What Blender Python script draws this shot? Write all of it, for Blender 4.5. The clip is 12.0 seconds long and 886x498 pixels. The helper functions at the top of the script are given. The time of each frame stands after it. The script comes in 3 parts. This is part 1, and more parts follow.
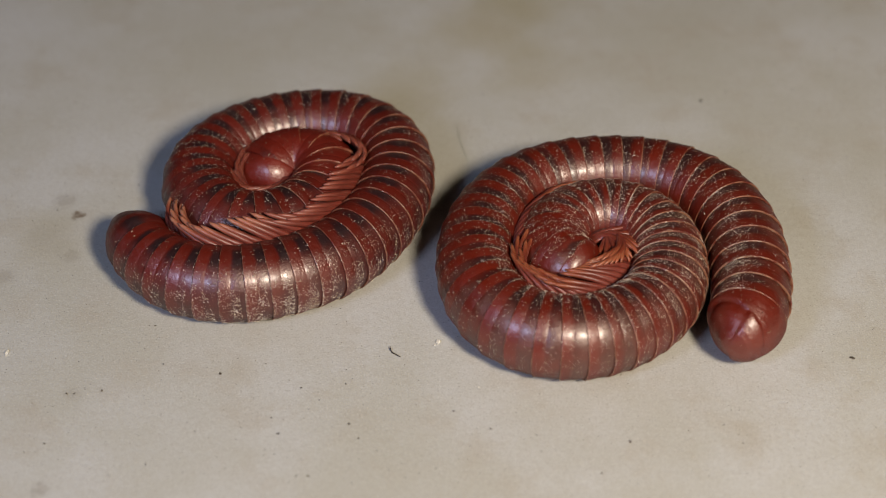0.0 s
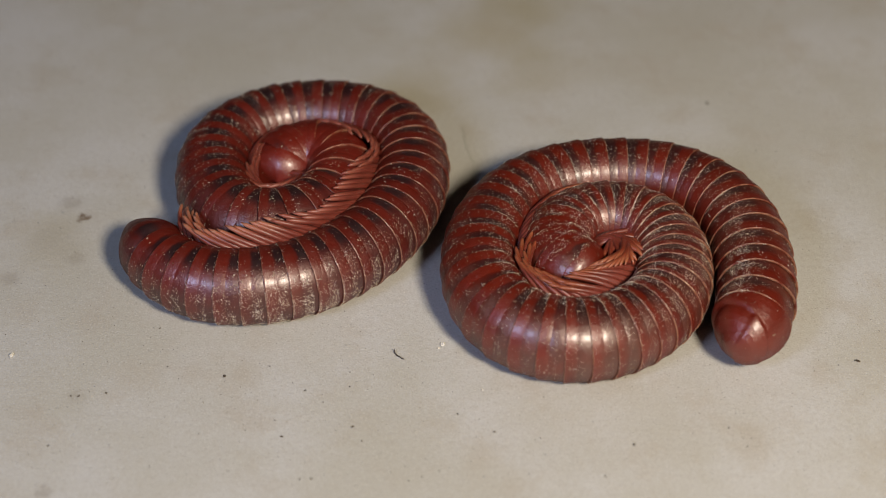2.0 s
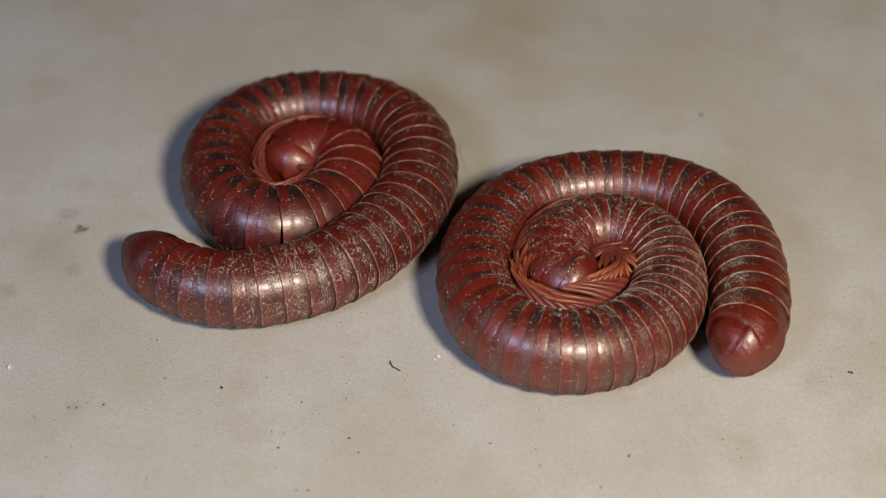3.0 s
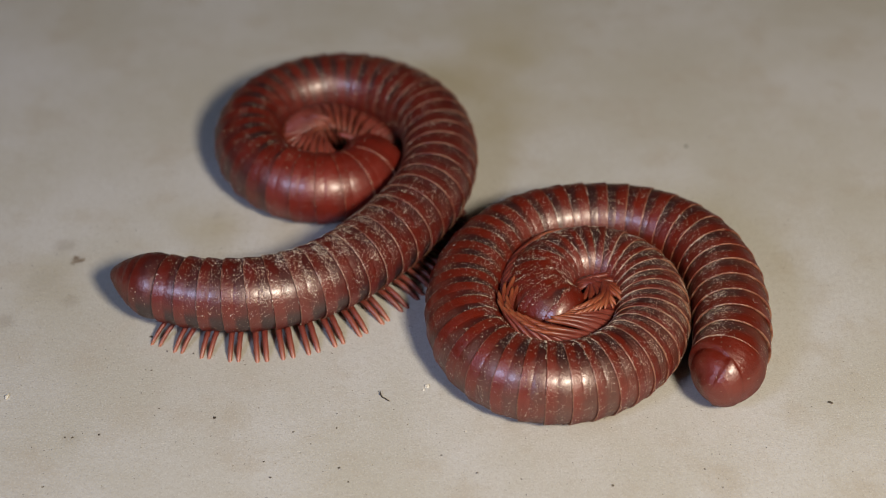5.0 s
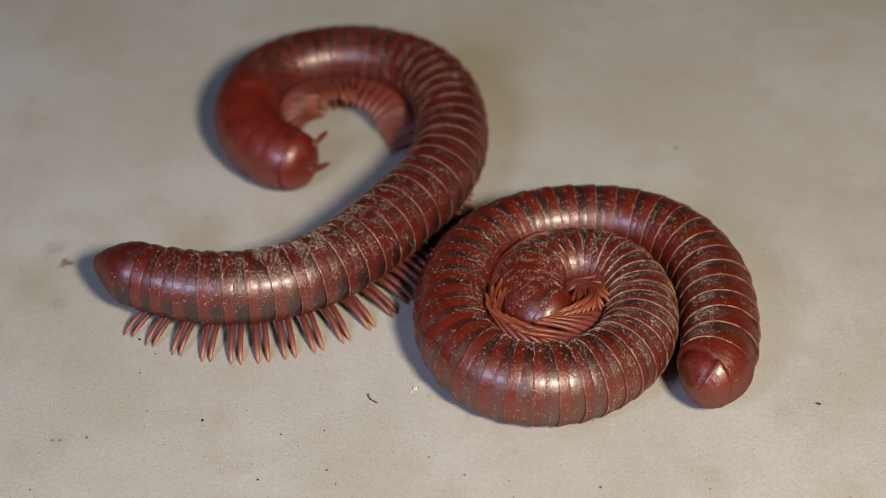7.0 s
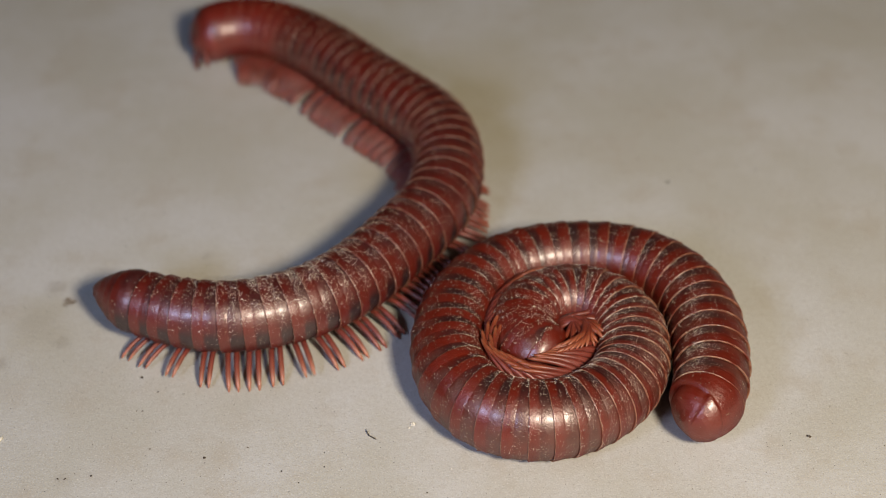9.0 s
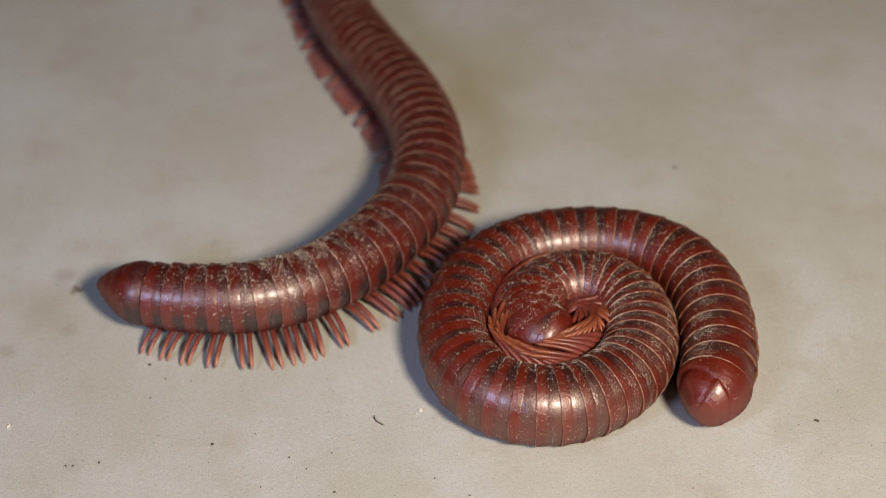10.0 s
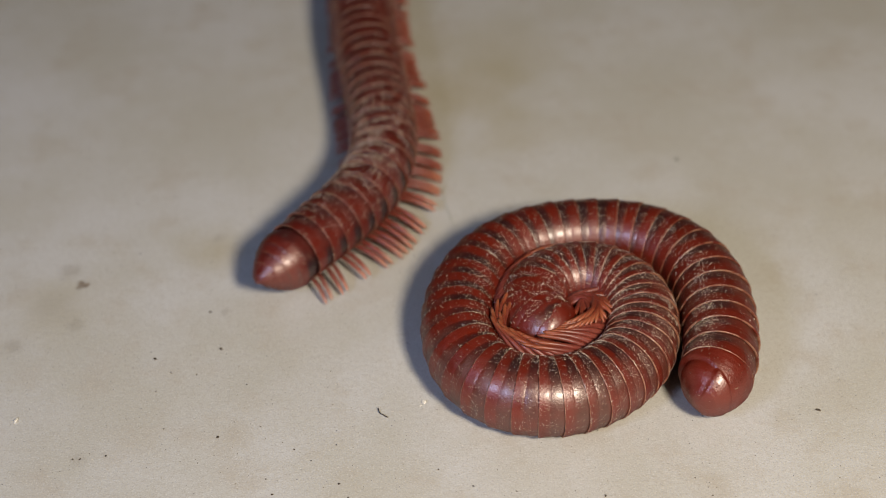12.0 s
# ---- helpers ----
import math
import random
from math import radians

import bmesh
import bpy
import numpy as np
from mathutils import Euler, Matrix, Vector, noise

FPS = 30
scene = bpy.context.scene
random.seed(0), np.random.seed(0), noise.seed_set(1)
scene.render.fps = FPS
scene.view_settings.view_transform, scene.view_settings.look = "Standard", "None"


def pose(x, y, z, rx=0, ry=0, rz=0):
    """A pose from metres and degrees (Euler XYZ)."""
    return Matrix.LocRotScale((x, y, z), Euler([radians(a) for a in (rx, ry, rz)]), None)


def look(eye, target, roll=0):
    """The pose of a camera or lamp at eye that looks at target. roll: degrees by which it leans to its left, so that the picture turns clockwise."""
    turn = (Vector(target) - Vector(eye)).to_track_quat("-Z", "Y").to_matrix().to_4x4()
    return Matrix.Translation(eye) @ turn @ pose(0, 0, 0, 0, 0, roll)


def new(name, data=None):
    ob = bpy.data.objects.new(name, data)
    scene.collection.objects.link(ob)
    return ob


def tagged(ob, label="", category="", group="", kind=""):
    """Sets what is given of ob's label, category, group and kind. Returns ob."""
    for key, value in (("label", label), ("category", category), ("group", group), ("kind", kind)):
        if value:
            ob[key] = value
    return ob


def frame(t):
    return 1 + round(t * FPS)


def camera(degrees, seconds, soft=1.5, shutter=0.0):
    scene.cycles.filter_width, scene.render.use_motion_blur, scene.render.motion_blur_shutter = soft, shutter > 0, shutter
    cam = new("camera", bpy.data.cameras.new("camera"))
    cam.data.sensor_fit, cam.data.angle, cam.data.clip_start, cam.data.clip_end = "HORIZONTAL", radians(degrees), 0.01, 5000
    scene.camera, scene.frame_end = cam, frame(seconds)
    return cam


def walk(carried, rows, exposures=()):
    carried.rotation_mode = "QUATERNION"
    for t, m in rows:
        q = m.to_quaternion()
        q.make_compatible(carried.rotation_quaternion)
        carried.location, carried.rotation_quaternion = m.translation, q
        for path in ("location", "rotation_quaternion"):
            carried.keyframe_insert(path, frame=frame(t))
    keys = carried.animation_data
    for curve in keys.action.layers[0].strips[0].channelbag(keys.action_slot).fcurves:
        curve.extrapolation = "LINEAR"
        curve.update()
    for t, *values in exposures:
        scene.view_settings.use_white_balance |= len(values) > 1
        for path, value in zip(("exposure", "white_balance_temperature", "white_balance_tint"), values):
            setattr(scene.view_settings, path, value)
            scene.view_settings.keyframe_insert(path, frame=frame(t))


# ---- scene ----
MM = 0.001

# camera
cam = camera(30, 12.0, soft=1.0, shutter=0.8)
cam.data.dof.use_dof = True
cam.data.dof.focus_distance = 0.1115
cam.data.dof.aperture_fstop = 31
PATH = [
    (0.0, look((0.00000, -0.08833, 0.07678), (0.00000, -0.00000, 0.0), 0.00)),
    (0.5, look((-0.00002, -0.08835, 0.07677), (-0.00029, 0.00019, 0.0), -0.12)),
    (1.0, look((0.00007, -0.08819, 0.07728), (-0.00036, 0.00048, 0.0), -0.15)),
    (1.5, look((0.00022, -0.08823, 0.07676), (-0.00048, 0.00043, 0.0), -0.28)),
    (2.0, look((0.00061, -0.08821, 0.07680), (-0.00034, 0.00027, 0.0), -0.40)),
    (2.5, look((0.00050, -0.08840, 0.07691), (-0.00005, 0.00080, 0.0), -0.21)),
    (3.0, look((0.00041, -0.08833, 0.07763), (-0.00004, 0.00153, 0.0), -0.16)),
    (3.5, look((0.00066, -0.08879, 0.07901), (0.00035, 0.00299, 0.0), -0.05)),
    (5.5, look((0.00151, -0.08913, 0.08045), (0.00108, 0.00511, 0.0), -0.19)),
    (6.0, look((0.00200, -0.08888, 0.08048), (0.00127, 0.00513, 0.0), -0.40)),
    (6.5, look((0.00188, -0.08919, 0.08006), (0.00147, 0.00492, 0.0), -0.29)),
    (7.0, look((0.00192, -0.08914, 0.08033), (0.00157, 0.00526, 0.0), -0.24)),
    (9.0, look((0.00216, -0.08966, 0.08315), (0.00187, 0.00952, 0.0), -0.70)),
    (9.5, look((0.00236, -0.08971, 0.08285), (0.00172, 0.00922, 0.0), -0.98)),
    (10.0, look((0.00236, -0.08994, 0.08273), (0.00131, 0.00789, 0.0), -1.23)),
    (10.5, look((0.00178, -0.08989, 0.08292), (0.00104, 0.00719, 0.0), -1.20)),
    (11.0, look((0.00196, -0.09024, 0.08249), (0.00078, 0.00721, 0.0), -1.49)),
    (11.5, look((0.00239, -0.08995, 0.08295), (0.00085, 0.00675, 0.0), -1.73)),
    (12.0, look((0.00279, -0.09060, 0.08314), (0.00107, 0.00707, 0.0), -1.88)),
]
walk(cam, PATH, exposures=[(0.0, -0.07), (3.5, -0.07), (5.5, -0.02), (7.0, 0.0), (9.5, 0.10), (12.0, 0.08)])

# light: a warm lamp overhead to one side, a weaker cool one to the other, in a plain room
world = bpy.data.worlds.new("room_air")
scene.world = world
world.use_nodes = True
world.node_tree.nodes["Background"].inputs[0].default_value = (0.75, 0.8, 0.9, 1)
world.node_tree.nodes["Background"].inputs[1].default_value = 0.004


def lamp(name, place, target, size, watts, colour):
    data = bpy.data.lights.new(name, "AREA")
    data.shape, data.size, data.energy, data.color = "DISK", size, watts, colour
    ob = new(name, data)
    ob.matrix_world = look(place, target)
    return ob


lamp("warm_lamp", (0.0570, -0.1215, 0.1205), (0, 0, 0), 0.027, 0.342, (1.0, 0.895, 0.745))
lamp("cool_lamp", (-0.0780, -0.1200, 0.1100), (0, 0, 0), 0.044, 0.129, (0.52, 0.63, 1.0))


# ---- materials ----
def material(name):
    m = bpy.data.materials.new(name)
    m.use_nodes = True
    return m, m.node_tree.nodes, m.node_tree.links, m.node_tree.nodes["Principled BSDF"]


class Net:
    """Short ways to add nodes to a material."""

    def __init__(self, name):
        self.m, self.nodes, self.links, self.out = material(name)

    def link(self, source, target):
        if hasattr(source, "is_output"):
            self.links.new(source, target)
        else:
            target.default_value = source

    def math(self, op, a, b=0.0, clamp=False):
        n = self.nodes.new("ShaderNodeMath")
        n.operation, n.use_clamp = op, clamp
        self.link(a, n.inputs[0])
        self.link(b, n.inputs[1])
        return n.outputs[0]

    def step(self, v, low, high, a=0.0, b=1.0):
        n = self.nodes.new("ShaderNodeMapRange")
        n.interpolation_type = "SMOOTHSTEP"
        self.link(v, n.inputs[0])
        for k, x in zip((1, 2, 3, 4), (low, high, a, b)):
            n.inputs[k].default_value = x
        return n.outputs[0]

    def mix(self, f, a, b):
        n = self.nodes.new("ShaderNodeMix")
        n.data_type = "RGBA"
        self.link(f, n.inputs[0])
        for source, target in ((a, n.inputs[6]), (b, n.inputs[7])):
            self.link((*source, 1) if isinstance(source, tuple) else source, target)
        return n.outputs[2]

    def noise(self, at, scale, detail=3.0, rough=0.55):
        n = self.nodes.new("ShaderNodeTexNoise")
        self.link(at, n.inputs["Vector"])
        n.inputs["Scale"].default_value = scale
        n.inputs["Detail"].default_value = detail
        n.inputs["Roughness"].default_value = rough
        return n.outputs["Fac"]

    def voronoi(self, at, scale):
        n = self.nodes.new("ShaderNodeTexVoronoi")
        self.link(at, n.inputs["Vector"])
        n.inputs["Scale"].default_value = scale
        return n.outputs["Distance"], n.outputs["Color"]

    def vector(self, op, a, b):
        n = self.nodes.new("ShaderNodeVectorMath")
        n.operation = op
        self.link(a, n.inputs[0])
        self.link(b, n.inputs[1])
        return n

    def bump(self, height, distance, strength=1.0, normal=None):
        n = self.nodes.new("ShaderNodeBump")
        self.link(height, n.inputs["Height"])
        n.inputs["Distance"].default_value = distance
        n.inputs["Strength"].default_value = strength
        if normal is not None:
            self.link(normal, n.inputs["Normal"])
        return n.outputs[0]

    def coords(self):
        return self.nodes.new("ShaderNodeTexCoord").outputs

    def set(self, **inputs):
        for key, v in inputs.items():
            target = self.out.inputs[key.replace("_", " ")]
            self.link((*v, 1) if isinstance(v, tuple) and len(v) == 3 else v, target)
        return self.m


def floor_material():
    n = Net("pale_glazed_tile")
    at = n.coords()["Object"]
    broad, middle, fine = n.noise(at, 60, 5, 0.6), n.noise(at, 200, 5, 0.65), n.noise(at, 2600, 3)
    base = n.mix(n.step(broad, 0.35, 0.68), (0.490, 0.462, 0.385), (0.568, 0.550, 0.508))
    base = n.mix(n.step(middle, 0.48, 0.72, 0, 0.6), base, (0.45, 0.395, 0.31))
    base = n.mix(n.step(fine, 0.35, 0.75, 0, 0.25), base, (0.40, 0.35, 0.28))
    grit = n.noise(at, 7500, 2, 0.7)
    base = n.mix(n.step(grit, 0.54, 0.70, 0, 0.5), base, (0.33, 0.29, 0.235))
    base = n.mix(n.step(grit, 0.30, 0.44, 0.45, 0), base, (0.72, 0.69, 0.63))
    # broad yellowish washes mixed into the tile colour
    for x, y, r, k in WASHES:
        away = n.vector("DISTANCE", at, (x * MM, y * MM, 0)).outputs["Value"]
        away = n.math("ADD", away, n.math("MULTIPLY", n.math("SUBTRACT", broad, 0.5), r * 1.6 * MM))
        away = n.math("ADD", away, n.math("MULTIPLY", n.math("SUBTRACT", middle, 0.5), r * 0.9 * MM))
        base = n.mix(n.step(away, r * 0.1 * MM, r * 1.2 * MM, k, 0), base, (0.40, 0.335, 0.19))
    # worn brown stains where dirt has soaked in
    for x, y, r, k in STAINS:
        away = n.vector("DISTANCE", at, (x * MM, y * MM, 0)).outputs["Value"]
        away = n.math("ADD", away, n.math("MULTIPLY", n.math("SUBTRACT", middle, 0.5), r * 2.4 * MM))
        away = n.math("ADD", away, n.math("MULTIPLY", n.math("SUBTRACT", fine, 0.5), r * 3.2 * MM))
        base = n.mix(n.step(away, r * 0.1 * MM, r * 1.15 * MM, k * 0.7, 0), base, (0.16, 0.105, 0.06))
    rough = n.step(middle, 0.3, 0.7, 0.42, 0.6)
    normal = n.bump(grit, 0.00003, 0.7, n.bump(fine, 0.00004, 0.5, n.bump(middle, 0.0002, 0.25)))
    return n.set(Base_Color=base, Roughness=rough, Normal=normal, Specular_IOR_Level=0.35)


def wall_material():
    n = Net("matt_wall_paint")
    at = n.coords()["Object"]
    base = n.mix(n.step(n.noise(at, 3), 0.3, 0.7), (0.42, 0.40, 0.37), (0.46, 0.44, 0.41))
    return n.set(Base_Color=base, Roughness=0.9, Normal=n.bump(n.noise(at, 90), 0.001, 0.3))


def vector_noise(n, at, scale):
    node = n.nodes.new("ShaderNodeTexNoise")
    n.link(at, node.inputs["Vector"])
    node.inputs["Scale"].default_value = scale
    return node.outputs["Color"]


def cuticle(name, dust, red, dark, front, split_at, spot_width, back_shade):
    """The ringed shell: a red hind band and a darker front band on each ring, a pale hind rim, dark side spots and dust."""
    n = Net(name)
    out = n.coords()
    info = n.nodes.new("ShaderNodeObjectInfo").outputs["Random"]
    shift = n.nodes.new("ShaderNodeCombineXYZ")
    n.link(n.math("MULTIPLY", info, 0.37), shift.inputs[0])
    n.link(n.math("MULTIPLY", info, 0.91), shift.inputs[1])
    at = n.vector("ADD", out["Object"], shift.outputs[0]).outputs[0]
    split = n.nodes.new("ShaderNodeSeparateXYZ")
    n.link(out["UV"], split.inputs[0])
    along, turn = split.outputs[0], split.outputs[1]  # 0 hind edge to 1 front edge; 0 belly, 0.5 back
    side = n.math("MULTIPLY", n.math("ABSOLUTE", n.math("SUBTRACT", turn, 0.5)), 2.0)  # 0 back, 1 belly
    coarse, mid, fine = n.noise(at, 420, 3), n.noise(at, 1500, 4, 0.6), n.noise(at, 7000, 2)
    edge = n.math("ADD", along, n.math("ADD", n.math("MULTIPLY", n.math("SUBTRACT", mid, 0.5), 0.34), n.math("MULTIPLY", n.math("SUBTRACT", coarse, 0.5), 0.18)))
    band = n.step(edge, split_at - 0.22, split_at + 0.30)
    base = n.mix(n.step(coarse, 0.3, 0.7), red, tuple(c * 0.75 for c in red))
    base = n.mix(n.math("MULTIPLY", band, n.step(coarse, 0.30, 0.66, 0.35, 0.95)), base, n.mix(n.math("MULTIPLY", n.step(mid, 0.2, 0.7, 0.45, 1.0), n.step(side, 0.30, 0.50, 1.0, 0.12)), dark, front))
    # dark blotches along the flanks; broken darkening of the back paints in far-side shade
    spot = n.math("MULTIPLY", n.step(n.math("ABSOLUTE", n.math("SUBTRACT", side, 0.57 if back_shade < 0.3 else 0.53)), 0.04, spot_width, 1, 0), n.step(edge, split_at - 0.06, split_at + 0.12))
    shade_streak = n.math("MULTIPLY", n.step(side, 0.06, 0.34, back_shade, 0), n.step(edge, split_at - 0.40, split_at + 0.10, 0.25, 1.0))
    dim = n.math("MAXIMUM", spot, n.math("MULTIPLY", shade_streak, n.step(coarse, 0.25, 0.6, 0.55, 1.0)))
    base = n.mix(n.math("MULTIPLY", dim, 0.55 if back_shade < 0.3 else 0.82), base, (0.014, 0.008, 0.009))
    # pale worn rim on the hind edge
    rim = n.math("MULTIPLY", n.step(along, 0.022, 0.05, 1, 0), n.step(mid, 0.36, 0.62))
    base = n.mix(n.math("MULTIPLY", rim, 0.52 if back_shade < 0.3 else 0.34), base, (0.46, 0.24, 0.13))
    # fine dust film and tiny flecks, drawn out in changing directions
    swirl = n.vector("ADD", at, n.vector("MULTIPLY", n.vector("SUBTRACT", vector_noise(n, at, 900), (0.5, 0.5, 0.5)).outputs[0], (0.0012, 0.0012, 0.0012)).outputs[0]).outputs[0]
    far, tone = n.voronoi(n.vector("MULTIPLY", swirl, (0.55, 1.0, 1.0)).outputs[0], 9500)
    pick = n.nodes.new("ShaderNodeSeparateColor")
    n.link(tone, pick.inputs[0])
    amount = n.math("ADD", n.math("MULTIPLY", n.step(coarse, 0.40, 0.70), dust), n.math("MULTIPLY", rim, 0.25))
    amount = n.math("ADD", amount, 0.12 * dust)
    chosen = n.step(n.math("SUBTRACT", pick.outputs[0], n.math("SUBTRACT", 1.0, amount)), -0.01, 0.01)
    grain = n.math("MULTIPLY", chosen, n.step(far, 0.28, 0.45, 1, 0))
    base = n.mix(n.math("MULTIPLY", grain, 0.8), base, n.mix(pick.outputs[1], (0.50, 0.38, 0.27), (0.30, 0.19, 0.12)))
    rough = n.math("MAXIMUM", n.step(mid, 0.25, 0.75, 0.30, 0.50), n.math("MULTIPLY", grain, 0.9))
    # fine lengthwise scratches, pits and raised grains
    fold = n.vector("MULTIPLY", out["UV"], (3.0, 260.0, 0.0)).outputs[0]
    lines = n.noise(fold, 1.0, 2)
    normal = n.bump(lines, 0.00003, 0.25)
    normal = n.bump(mid, 0.00008, 0.6, normal)
    normal = n.bump(fine, 0.00005, 0.6, normal)
    normal = n.bump(grain, 0.00006, 1.0, normal)
    # the rough dusty skin loses its gloss at a glancing view
    facing = n.nodes.new("ShaderNodeLayerWeight").outputs["Facing"]
    gloss = n.step(facing, 0.30, 0.85, 1.0, 0.08)
    return n.set(Base_Color=base, Roughness=rough, Normal=normal, Specular_IOR_Level=gloss, Coat_Weight=n.math("MULTIPLY", gloss, 0.40), Coat_Roughness=0.24, Specular_Tint=(1.0, 0.84, 0.76))


def plain(name, a, b, scale, rough, depth=0.00004, soft=0.0, island=False):
    n = Net(name)
    at = n.coords()["Object"]
    f = n.noise(at, scale, 3)
    if island:
        f = n.nodes.new("ShaderNodeNewGeometry").outputs["Random Per Island"]
    v = n.set(Base_Color=n.mix(n.step(f, 0.3, 0.7), a, b), Roughness=rough, Normal=n.bump(n.noise(at, scale * 2), depth, 0.6))
    if soft:
        n.out.inputs["Subsurface Weight"].default_value = soft
        n.out.inputs["Subsurface Radius"].default_value = (0.0012, 0.0005, 0.00035)
    return v


def leg_material(name, low, high, tip):
    n = Net(name)
    at = n.coords()["Object"]
    split = n.nodes.new("ShaderNodeSeparateXYZ")
    n.link(at, split.inputs[0])
    out = n.math("ABSOLUTE", split.outputs[1])
    mottle = n.noise(at, 900, 3)
    base = n.mix(n.step(mottle, 0.3, 0.7), (0.150, 0.027, 0.016), (0.200, 0.040, 0.024))
    base = n.mix(n.step(out, 0.0015, 0.0032, 0, 1), base, n.mix(n.step(mottle, 0.3, 0.7), low, high))
    base = n.mix(n.step(out, 0.0026, 0.0037), base, tip)
    n.out.inputs["Subsurface Weight"].default_value = 0.3
    n.out.inputs["Subsurface Radius"].default_value = (0.0010, 0.0004, 0.0003)
    return n.set(Base_Color=base, Roughness=0.42, Normal=n.bump(n.noise(at, 2500, 2), 0.00003, 0.6), Specular_IOR_Level=0.6)


STAINS = [
    (-26.35, 3.8, 0.6, 1.25), (-27.7, 5.3, 0.85, 0.35), (-30.5, -2.85, 0.9, 0.3), (-26.2, -0.8, 0.7, 0.25), (-24.5, -22.3, 0.6, 0.45),
    (-16.5, 9.0, 0.6, 0.3), (-15.2, 0.4, 0.5, 0.35), (-23.9, -14.2, 0.6, 0.2), (-22.0, -13.95, 0.4, 0.2), (-28.5, 1.5, 2.2, 0.15),
]
WASHES = [(-2.5, 20.0, 4.5, 0.35), (3.0, 27.5, 6.0, 0.5), (7.0, 21.5, 5.0, 0.3), (-16.5, 7.6, 4.0, 0.5), (-11.0, 6.5, 3.0, 0.3), (-28.5, 1.5, 4.0, 0.2), (6.0, 34.0, 6.0, 0.35)]
FLOOR, WALL = floor_material(), wall_material()
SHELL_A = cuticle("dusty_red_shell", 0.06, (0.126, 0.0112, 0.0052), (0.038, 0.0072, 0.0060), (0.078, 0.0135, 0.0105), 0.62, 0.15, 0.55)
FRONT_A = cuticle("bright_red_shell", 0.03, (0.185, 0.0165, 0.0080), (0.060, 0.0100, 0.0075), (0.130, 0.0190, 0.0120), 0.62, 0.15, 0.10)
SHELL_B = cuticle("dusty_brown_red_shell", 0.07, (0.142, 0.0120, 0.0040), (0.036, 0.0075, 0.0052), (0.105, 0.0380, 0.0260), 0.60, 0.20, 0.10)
# one leg colour twice: lit on the open tile, shaded in the coil
LIT_LEG = leg_material("lit_orange_leg", (0.23, 0.060, 0.031), (0.30, 0.086, 0.046), (0.42, 0.16, 0.090))
SHADED_LEG = leg_material("shaded_red_leg", (0.155, 0.033, 0.019), (0.205, 0.044, 0.026), (0.28, 0.078, 0.046))
BROWN_LEG = leg_material("brown_red_leg", (0.150, 0.026, 0.010), (0.205, 0.037, 0.013), (0.33, 0.095, 0.040))
DIRT = plain("dark_dirt", (0.035, 0.028, 0.02), (0.12, 0.085, 0.055), 3000, 0.9)
CHALK = plain("pale_crumb", (0.62, 0.56, 0.45), (0.78, 0.74, 0.64), 4000, 0.85)
FIBRE = plain("dark_fibre", (0.03, 0.026, 0.024), (0.08, 0.06, 0.045), 5000, 0.6)
GREEN = plain("grey_green_fibre", (0.30, 0.32, 0.25), (0.38, 0.39, 0.31), 3000, 0.7)
PALE_DUST = plain("pale_dust_grains", (0.34, 0.23, 0.15), (0.84, 0.74, 0.60), 3000, 0.85, island=True)
DUST = plain("mixed_dust", (0.05, 0.035, 0.025), (0.62, 0.56, 0.46), 3000, 0.9, island=True)


# ---- mesh helpers ----
def mesh_object(name, verts, faces, mat, parent=None, label="", uvs=None, smooth=True):
    me = bpy.data.meshes.new(name)
    me.from_pydata([tuple(c * MM for c in v) for v in verts], [], faces)
    if uvs is not None:
        layer = me.uv_layers.new(name="ring")
        layer.data.foreach_set("uv", [c for face in uvs for uv in face for c in uv])
    me.polygons.foreach_set("use_smooth", [smooth] * len(me.polygons))
    me.materials.append(mat)
    me.update()
    ob = new(name, me)
    ob.parent = parent
    return tagged(ob, label)


def tube(line, radii, sides=7):
    """Vertices and faces of a closed tapering tube along a line of points."""
    verts, faces = [], []
    pts = [Vector(p) for p in line]
    for i, p in enumerate(pts):
        ahead = (pts[min(i + 1, len(pts) - 1)] - pts[max(i - 1, 0)]).normalized()
        a = ahead.orthogonal().normalized() if i == 0 else (a - ahead * a.dot(ahead)).normalized()
        b = ahead.cross(a)
        for k in range(sides):
            w = 2 * math.pi * k / sides
            verts.append(p + radii[i] * (a * math.cos(w) + b * math.sin(w)))
    for i in range(len(pts) - 1):
        for k in range(sides):
            j = (k + 1) % sides
            faces.append((i * sides + k, i * sides + j, (i + 1) * sides + j, (i + 1) * sides + k))
    faces.append(tuple(reversed(range(sides))))
    faces.append(tuple((len(pts) - 1) * sides + k for k in range(sides)))
    return verts, faces


def lathe(profile, shape, sides=40):
    """A skin of rings along x: profile rows of (x, radius); shape(x, turn) gives a point's factor and lengthwise shift. uvs run hind to front and round."""
    verts, faces, uvs = [], [], []
    count = len(profile)
    for i, (x, r) in enumerate(profile):
        for k in range(sides):
            w = 2 * math.pi * k / sides  # 0 belly, pi back
            f, shift = shape(x, w)
            verts.append((x + shift, r * f * math.sin(w), -r * f * math.cos(w)))
    for i in range(count - 1):
        for k in range(sides):
            j = (k + 1) % sides
            faces.append((i * sides + k, (i + 1) * sides + k, (i + 1) * sides + j, i * sides + j))
            u0, u1, v0, v1 = i / (count - 1), (i + 1) / (count - 1), k / sides, (k + 1) / sides
            uvs.append(((u0, v0), (u1, v0), (u1, v1), (u0, v1)))
    return verts, faces, uvs


# ---- the animals ----
def girth(u, knots):
    """Body radius along the animal, as a share of the greatest, from the tail (0) to the head (1)."""
    for (a, ra), (b, rb) in zip(knots, knots[1:]):
        if u <= b:
            return ra + (rb - ra) * (u - a) / (b - a)
    return knots[-1][1]


